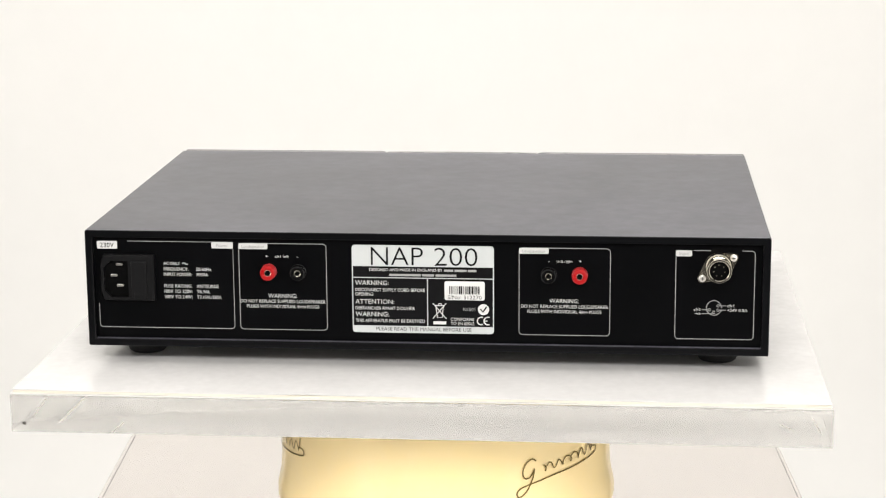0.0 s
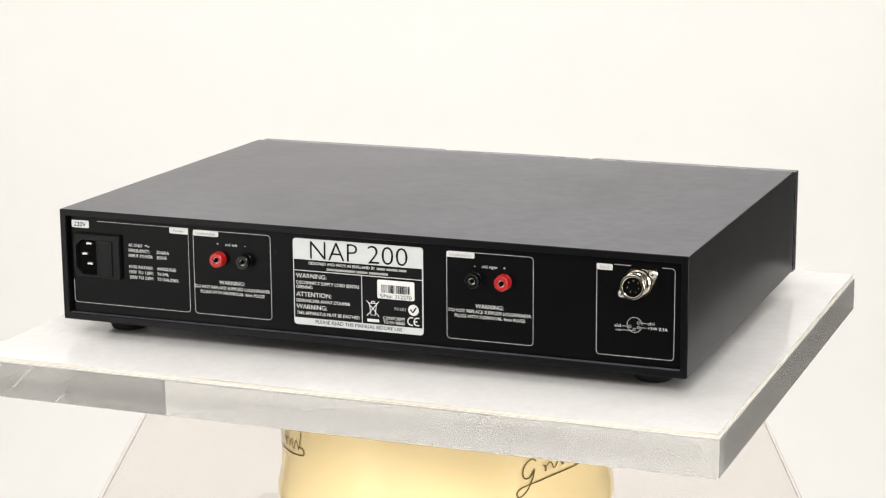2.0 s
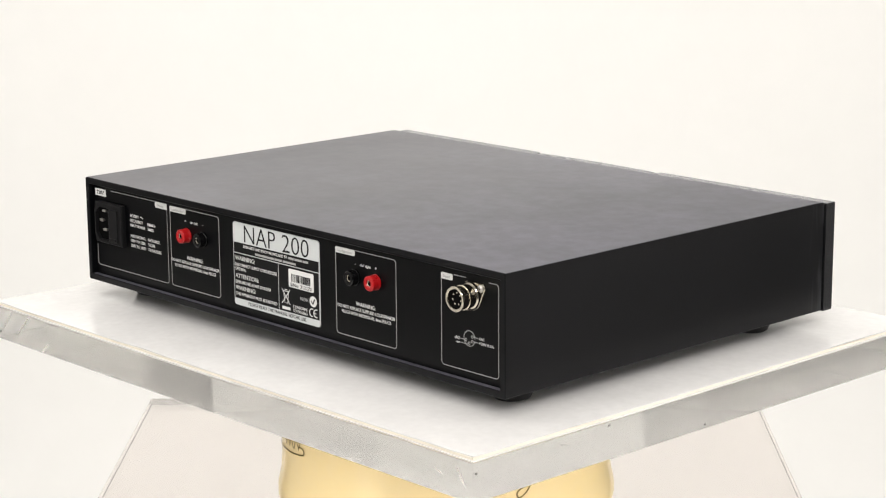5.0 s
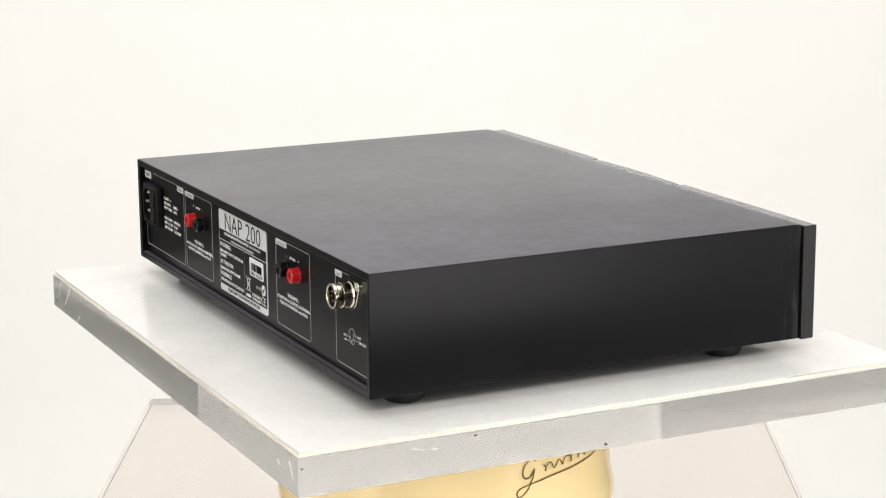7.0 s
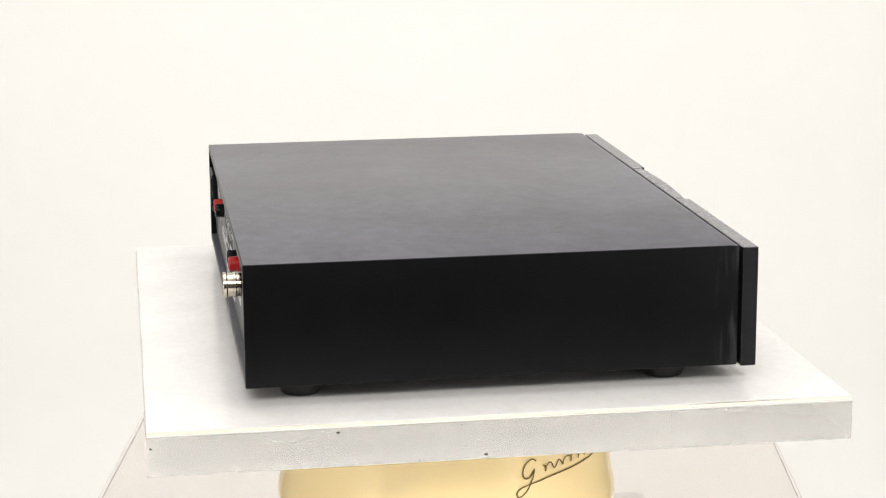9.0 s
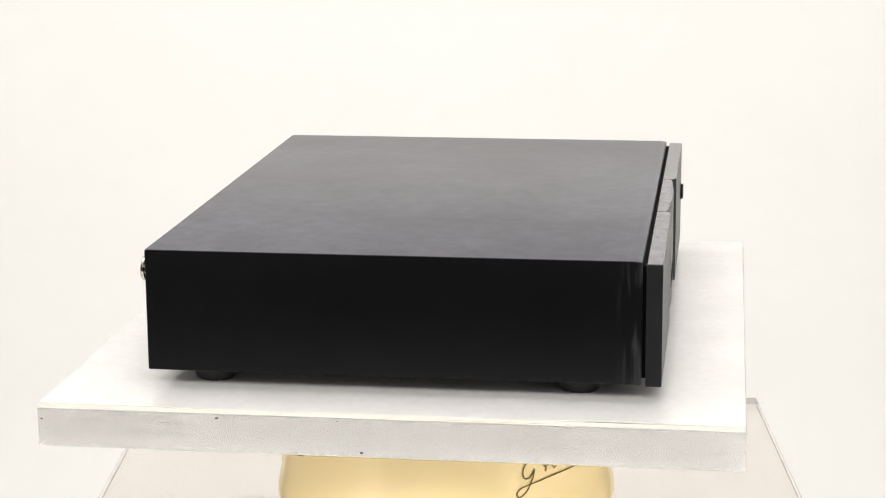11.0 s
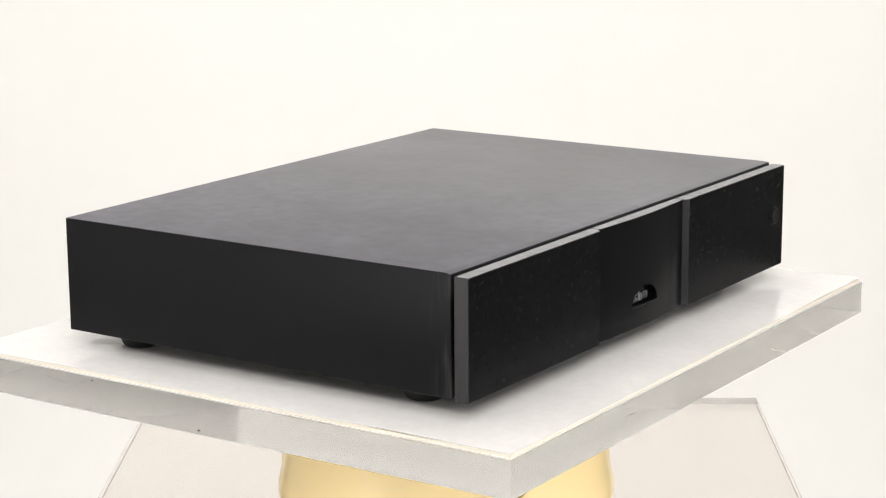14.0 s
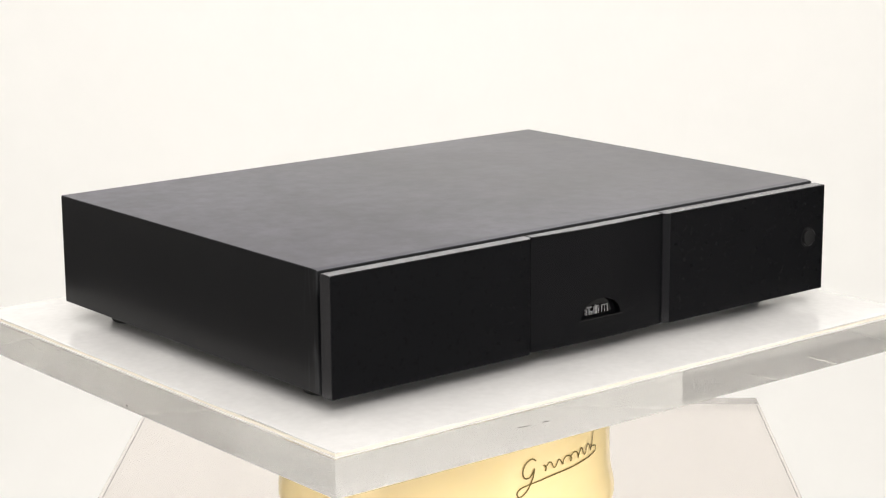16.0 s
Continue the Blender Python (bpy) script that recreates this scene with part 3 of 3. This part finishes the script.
def build_rear(amp):
    bm = bmesh.new()
    box(bm, -HW + 0.0040, HW - 0.0040, PANEL, PANEL + 0.002, Z0 + 0.0040, Z1 - 0.0040)
    rp = part("rear_panel", bm, M_REAR, amp, "black recessed rear panel with white print")
    y = PANEL
    # power field
    bm = bmesh.new()
    plate(bm, rounded(-0.2092, -0.1962, 0.0790, 0.0840, 0.0006, 3), y - 0.0004, y)
    part("voltage_sticker", bm, M_WHITE, rp, "small white sticker")
    lettering("230V", -0.2027, 0.0800, 0.0029, y - 0.0004, M_BLACKPRINT, rp, width=0.0090, align="CENTER")
    frame_line([(-0.1896, 0.0841), (-0.1216, 0.0841), (-0.1216, 0.0300)] + arc(-0.1238, 0.0298, 0.0022, 0, -90, 5) + arc(-0.2070, 0.0298, 0.0022, -90, -180, 5) + [(-0.2092, 0.0431)], rp)
    tab(-0.1353, -0.1216, 0.0800, 0.0841, "Power", rp)
    for zz, a, b in ((0.0688, "AC ONLY", ""), (0.0652, "FREQUENCY:", "50/60Hz"), (0.0617, "INPUT POWER:", "300VA"), (0.0541, "FUSE RATING:", "ANTISURGE"), (0.0506, "100V TO 120V:", "T6.3AL"), (0.0470, "200V TO 240V:", "T3.15AL/250V.")):
        wa = {"AC ONLY": 0.0105, "FREQUENCY:": 0.0158}.get(a, 0.0180)
        lettering(a, -0.1665, zz, 0.0021, y, M_WHITE, rp, width=wa, bold=-0.005)
        if b:
            lettering(b, -0.1455, zz, 0.0021, y, M_WHITE, rp, width={"50/60Hz": 0.0095, "300VA": 0.0074, "ANTISURGE": 0.0140, "T6.3AL": 0.0085}.get(b, 0.0158), bold=-0.005)
    bm = bmesh.new()
    ribbon(bm, [(-0.1543 + 0.0035 * i / 12, 0.0698 + 0.0006 * math.sin(2 * math.pi * i / 12)) for i in range(13)], 0.0004, y - 0.0001)
    part("printed_sine", bm, M_WHITE, rp)
    build_inlet(amp)
    # loudspeaker fields
    for x0, x1, cx, zz, order, words in ((-0.1179, -0.0620, -0.0902, 0.0, 1, "ch1 left"), (0.0600, 0.1170, 0.0885, -0.0007, -1, "ch2 right")):
        zt, zb = 0.0836 + zz, 0.0275 + zz
        pts = rounded(x0, x1, zb, zt, 0.0024, 5)
        bm = bmesh.new()
        ribbon(bm, pts, 0.00044, y - 0.00014, closed=True)
        part("printed_outline", bm, M_GREYPRINT, rp)
        tab(x0, x0 + 0.0185, zt - 0.0037, zt, "Loudspeaker", rp)
        lettering(words, cx, 0.0744 + zz, 0.0017, y, M_WHITE, rp, width=0.0088 if order > 0 else 0.0100, align="CENTER", bold=-0.005)
        lettering("+", cx - order * 0.0098, 0.0743 + zz, 0.0022, y, M_WHITE, rp, align="CENTER", bold=-0.004)
        lettering("-", cx + order * 0.0098, 0.0743 + zz, 0.0022, y, M_WHITE, rp, align="CENTER", bold=-0.004)
        lettering("WARNING:", cx - 0.0002, 0.0484 + zz, 0.0026, y, M_WHITE, rp, width=0.0184, align="CENTER", bold=-0.004)
        lettering("DO NOT REPLACE SUPPLIED LOUDSPEAKER", cx, 0.0450 + zz, 0.0021, y, M_WHITE, rp, width=0.0545, align="CENTER", bold=-0.005)
        lettering("PLUGS WITH INDIVIDUAL 4mm PLUGS", cx, 0.0417 + zz, 0.0021, y, M_WHITE, rp, width=0.0465, align="CENTER", bold=-0.005)
    speaker_socket(amp, -0.0988, 0.0655, M_RED, "red loudspeaker socket")
    speaker_socket(amp, -0.0799, 0.0655, M_GLOSS, "black loudspeaker socket")
    speaker_socket(amp, 0.0786, 0.0659, M_GLOSS, "black loudspeaker socket")
    speaker_socket(amp, 0.0980, 0.0659, M_RED, "red loudspeaker socket")
    # input field
    frame_line([(0.1685, 0.0826), (0.1790, 0.0826)], rp)
    frame_line([(0.1985, 0.0826)] + arc(0.2043, 0.0804, 0.0022, 90, 0, 5) + arc(0.2043, 0.0280, 0.0022, 0, -90, 5) + arc(0.1599, 0.0280, 0.0022, -90, -180, 5) + [(0.1577, 0.0826)], rp)
    tab(0.1577, 0.1676, 0.0788, 0.0826, "Input", rp)
    bm = bmesh.new()
    ribbon(bm, arc(0.1818, 0.0460, 0.0047, 0, 345, 24), 0.00045, y - 0.0001)
    part("pin_diagram", bm, M_GREYPRINT, rp)
    for px, pz in ((0.1843, 0.0474), (0.1843, 0.0446), (0.1790, 0.0448), (0.1817, 0.0432)):
        bm = bmesh.new()
        ribbon(bm, arc(px, pz, 0.0008, 0, 330, 10), 0.0004, y - 0.00025)
        part("pin_diagram", bm, M_GREYPRINT, rp)
    for a, b in (((0.1851, 0.0474), (0.1893, 0.0474)), ((0.1851, 0.0446), (0.1893, 0.0446)), ((0.1742, 0.0448), (0.1782, 0.0448)), ((0.1742, 0.0423), (0.1800, 0.0423)), ((0.1800, 0.0423), (0.1811, 0.0428))):
        bm = bmesh.new()
        ribbon(bm, [a, b], 0.0004, y - 0.0001)
        part("pin_diagram", bm, M_GREYPRINT, rp)
    lettering("ch1", 0.1900, 0.0466, 0.0018, y, M_WHITE, rp, width=0.0042, bold=-0.005)
    lettering("+24V 0.3A", 0.1900, 0.0437, 0.0018, y, M_WHITE, rp, width=0.0124, bold=-0.005)
    lettering("ch2", 0.1735, 0.0440, 0.0018, y, M_WHITE, rp, width=0.0042, align="RIGHT", bold=-0.005)
    lettering("-ve", 0.1735, 0.0415, 0.0018, y, M_WHITE, rp, width=0.0034, align="RIGHT", bold=-0.005)
    build_din(amp)
    build_label(amp)


def build_inlet(amp):
    y = PANEL
    x0, x1, z0, z1 = -0.2068, -0.1722, 0.0458, 0.0757
    hx0, hx1, hz0, hz1 = -0.2047, -0.1889, 0.0480, 0.0718
    ch = 0.0045
    hole = [(hx0, hz0 + ch), (hx0 + ch, hz0), (hx1, hz0), (hx1, hz1), (hx0 + ch, hz1), (hx0, hz1 - ch)]
    outer = [(x0, z0 + 0.006), (x0 + 0.002, z0), (x1, z0), (x1, z1), (x0 + 0.002, z1), (x0, z1 - 0.006)]
    bm = bmesh.new()
    loft(bm, [[(x, y - 0.0002, z) for x, z in outer], [(x, y - 0.0032, z) for x, z in outer], [(x + (0.0006 if x < -0.19 else -0.0006), y - 0.0040, z + (0.0006 if z < 0.06 else -0.0006)) for x, z in outer],
              [(x, y - 0.0040, z) for x, z in hole], [(x, y - 0.0012, z) for x, z in hole]], (False, True))
    inlet = part("mains_inlet", bm, M_PLASTIC, amp, "black mains inlet with fuse drawer")
    bm = bmesh.new()
    inner = [(x + (0.0003 if x < -0.195 else -0.0003), z + (0.0003 if z < 0.06 else -0.0003)) for x, z in hole]
    plate(bm, inner, y - 0.0017, y - 0.0013)
    part("inlet_cavity", bm, M_HOLE, inlet)
    for px, pz, w, h in ((-0.1947, 0.0694, 0.0021, 0.0008), (-0.1983, 0.0622, 0.0021, 0.0008), (-0.1945, 0.0556, 0.0021, 0.0008)):
        bm = bmesh.new()
        box(bm, px - w, px + w, y - 0.0036, y - 0.0014, pz - h, pz + h, 0.0003, 1)
        part("contact_pin", bm, M_PIN, inlet, "bright metal blade")
    bm = bmesh.new()
    box(bm, -0.1868, -0.1768, y - 0.0050, y - 0.0035, 0.0478, 0.0717, 0.0004, 2)
    part("fuse_drawer", bm, M_PLASTIC, inlet)
    bm = bmesh.new()
    box(bm, -0.1850, -0.1786, y - 0.0054, y - 0.0048, 0.0488, 0.0508, 0.0002, 1)
    part("drawer_lip", bm, M_PLASTIC, inlet)


def build_din(amp):
    y = PANEL
    cx, cz = 0.1840, 0.0727
    ax, az = 0.1932, 0.0785
    bx, bz = 0.1741, 0.0652
    # flange: hull of the barrel and two screw eyes
    d = Vector((ax - bx, az - bz)).normalized()
    ang = math.degrees(math.atan2(d.y, d.x))
    pts = arc(ax, az, 0.0030, ang - 72, ang + 72, 8) + arc(cx, cz, 0.0090, ang + 68, ang + 112, 8) + arc(bx, bz, 0.0030, ang + 108, ang + 252, 8) + arc(cx, cz, 0.0090, ang + 248, ang + 292, 8)
    bm = bmesh.new()
    loft(bm, [[(px, y, pz) for px, pz in pts], [(px, y - 0.0012, pz) for px, pz in pts], [(cx + (px - cx) * 0.97, y - 0.0016, cz + (pz - cz) * 0.97) for px, pz in pts]], (True, True))
    din = part("round_socket", bm, M_NICKEL, amp, "nickel round multi-pin input socket")
    bm = bmesh.new()
    lathe(bm, [(0.0060, y - 0.0030), (0.0060, y - 0.0140), (0.0064, y - 0.0143), (0.0074, y - 0.0143), (0.0077, y - 0.0140), (0.0077, y - 0.0124), (0.0071, y - 0.0117), (0.0071, y - 0.0084), (0.0076, y - 0.0082), (0.0076, y - 0.0068), (0.0071, y - 0.0062), (0.0071, y - 0.0030), (0.0080, y - 0.0022), (0.0080, y - 0.0012)], "y", (cx, 0, cz), 44)
    smooth(part("barrel", bm, M_NICKEL, din), 35)
    bm = bmesh.new()
    lathe(bm, [(0, y - 0.0120), (0.0060, y - 0.0120), (0.0060, y - 0.0015), (0, y - 0.0015)], "y", (cx, 0, cz), 32)
    part("insulator", bm, M_HOLE, din, "black insulator")
    bm = bmesh.new()
    lathe(bm, [(0.0078, y - 0.0012), (0.0086, y - 0.0012), (0.0086, y - 0.0021), (0.0078, y - 0.0021)], "y", (cx, 0, cz), 36)
    part("gasket", bm, M_HOLE, din, "black ring gasket")
    for k in range(7):
        a = radians(51.4 * k + 38)
        bm = bmesh.new()
        lathe(bm, [(0, y - 0.0124), (0.00045, y - 0.0124), (0.0006, y - 0.0122), (0.0006, y - 0.0118), (0, y - 0.0118)], "y", (cx + 0.0036 * math.cos(a), 0, cz + 0.0036 * math.sin(a)), 12)
        part("contact_pin", bm, M_NICKEL, din)
    for sx, sz in ((ax, az), (bx, bz)):
        bm = bmesh.new()
        lathe(bm, [(0, y - 0.0030), (0.0012, y - 0.0029), (0.0022, y - 0.0022), (0.0023, y - 0.0015), (0, y - 0.0015)], "y", (sx, 0, sz), 24)
        smooth(part("screw", bm, M_PIN, din), 40)
        bm = bmesh.new()
        box(bm, sx - 0.0011, sx + 0.0011, y - 0.00312, y - 0.00285, sz - 0.00018, sz + 0.00018)
        box(bm, sx - 0.00018, sx + 0.00018, y - 0.00313, y - 0.00285, sz - 0.0011, sz + 0.0011)
        part("screw_slot", bm, M_HOLE, din)


def build_label(amp):
    """Silver rating plate with black fields."""
    y = PANEL
    x0, x1, z0, z1 = -0.0457, 0.0442, 0.0268, 0.0836
    bm = bmesh.new()
    plate(bm, rounded(x0, x1, z0, z1, 0.0022, 5), y - 0.0006, y)
    lab = part("rating_label", bm, M_SILVER, amp, "silver rating label with black fields")
    f = y - 0.0006
    for a in ((x0 + 0.0007, x1 - 0.0007, 0.0629, 0.0699), (x0 + 0.0007, 0.0019, 0.0314, 0.0623), (0.0025, x1 - 0.0007, 0.0314, 0.0623)):
        bm = bmesh.new()
        box(bm, a[0], a[1], f - 0.00012, f, a[2], a[3])
        part("label_field", bm, M_BLACKPRINT, lab)
    g = f - 0.00012
    lettering("NAP", -0.0335, 0.0707, 0.0119, f, M_BLACKPRINT, lab, width=0.0330, bold=-0.012)
    lettering("200", 0.0066, 0.0707, 0.0119, f, M_BLACKPRINT, lab, width=0.0273, bold=-0.012)
    lettering("DESIGNED AND MADE IN ENGLAND BY", -0.0345, 0.0669, 0.0019, g, M_WHITE, lab, width=0.0462, bold=-0.005)
    for x, z, w in ((0.0128, 0.0670, 0.0058), (0.0194, 0.0670, 0.0076), (0.0278, 0.0670, 0.0053), (-0.0220, 0.0638, 0.0200), (-0.0012, 0.0638, 0.0075), (0.0074, 0.0638, 0.0131)):
        bar(x, z, w, 0.0014, g, M_GREYPRINT, lab)
    for words, z, h, w in (("WARNING:", 0.0578, 0.0029, 0.0213), ("DISCONNECT SUPPLY CORD BEFORE", 0.0537, 0.0021, 0.0443), ("OPENING", 0.0508, 0.0021, 0.0114), ("ATTENTION:", 0.0456, 0.0029, 0.0247), ("DEBRANCHER AVANT D'OUVRIR", 0.0418, 0.0021, 0.0378), ("WARNING:", 0.0374, 0.0029, 0.0213), ("THIS APPARATUS MUST BE EARTHED", 0.0336, 0.0021, 0.0440)):
        lettering(words, -0.0437, z, h, g, M_WHITE, lab, width=w, bold=-0.005)
    lettering("PLEASE READ THE MANUAL BEFORE USE", -0.0003, 0.0282, 0.0023, f, M_BLACKPRINT, lab, width=0.0605, align="CENTER", bold=-0.005)
    # serial sticker with bar code
    bm = bmesh.new()
    plate(bm, rounded(0.0130, 0.0384, 0.0487, 0.0609, 0.0012, 4), g - 0.0002, g)
    part("serial_sticker", bm, M_WHITE, lab, "white bar code sticker")
    rng = random.Random(5)
    x = 0.0160
    while x < 0.0352:
        w = rng.choice((0.0003, 0.0003, 0.0006, 0.0009))
        bar(x, 0.0526, w, 0.0052, g - 0.0002, M_BLACKPRINT, lab, "bar_code_line")
        x += w + rng.choice((0.0003, 0.0005, 0.0008))
    lettering("S/No: 312270", 0.0257, 0.0494, 0.0024, g - 0.0002, M_BLACKPRINT, lab, width=0.0215, align="CENTER", bold=-0.005)
    # crossed-out bin
    for pts in ([(0.0055, 0.0365), (0.0140, 0.0465)], [(0.0140, 0.0365), (0.0055, 0.0465)], [(0.0068, 0.0450), (0.0128, 0.0450)], [(0.0074, 0.0448), (0.0084, 0.0372), (0.0114, 0.0372), (0.0122, 0.0448)], [(0.0090, 0.0453), (0.0090, 0.0462), (0.0110, 0.0462), (0.0110, 0.0453)]):
        bm = bmesh.new()
        ribbon(bm, pts, 0.0005, g - 0.0001)
        part("bin_symbol", bm, M_WHITE, lab)
    bar(0.0058, 0.0328, 0.0082, 0.0019, g, M_WHITE, lab, "bin_symbol")
    lettering("N1501", 0.0248, 0.0417, 0.0021, g, M_GREYPRINT, lab, width=0.0075)
    lettering("CONFORMS", 0.0316, 0.0352, 0.0020, g, M_WHITE, lab, width=0.0147, align="RIGHT", bold=-0.005)
    lettering("TO EN 60065", 0.0316, 0.0325, 0.0020, g, M_WHITE, lab, width=0.0147, align="RIGHT", bold=-0.005)
    bm = bmesh.new()
    lathe(bm, [(0, g), (0.0036, g), (0.0036, g - 0.0001), (0, g - 0.0001)], "y", (0.0376, 0, 0.0428), 28)
    part("tick_mark", bm, M_WHITE, lab)
    bm = bmesh.new()
    ribbon(bm, [(0.0357, 0.0432), (0.0372, 0.0412), (0.0396, 0.0447)], 0.0010, g - 0.0003)
    part("tick_mark", bm, M_BLACKPRINT, lab)
    for cx in (0.0362, 0.0404):
        bm = bmesh.new()
        ribbon(bm, arc(cx, 0.0354, 0.0025, 65, 295, 14), 0.0007, g - 0.0001)
        part("conformity_mark", bm, M_WHITE, lab)
    bar(0.0382, 0.0351, 0.0018, 0.0006, g, M_WHITE, lab, "conformity_mark")


def build_amplifier():
    amp = new("amplifier")
    tagged(amp, "black metal power amplifier with printed rear panel on rubber feet", "amplifier")
    build_case(amp)
    build_fascia(amp)
    build_feet(amp)
    build_rear(amp)
    return amp


amplifier = build_amplifier()


# ---------- the slow turn of platform, paper and amplifier ----------
def motions():
    turn = [(0.0, -5.03), (0.5, -9.18), (1.0, -13.24), (1.5, -17.25), (2.0, -21.38), (2.5, -25.51), (3.0, -29.70), (3.5, -34.10), (4.0, -38.60),
            (5.0, -47.0), (6.0, -55.5), (6.5, -59.82), (7.0, -64.06), (7.5, -68.28), (8.0, -72.57), (8.5, -76.83), (9.0, -81.06), (9.5, -85.25), (10.0, -89.47),
            (11.0, -97.95), (12.0, -106.4), (12.5, -110.70), (13.0, -115.10), (13.5, -119.40), (14.0, -123.60), (14.5, -127.82), (15.0, -132.10), (15.5, -136.38), (16.0, -140.75)]
    for thing in (platform, paper_under, board, paper_top, amplifier):
        walk(thing, [(t, pose(0, 0, 0, 0, 0, a)) for t, a in turn])


motions()
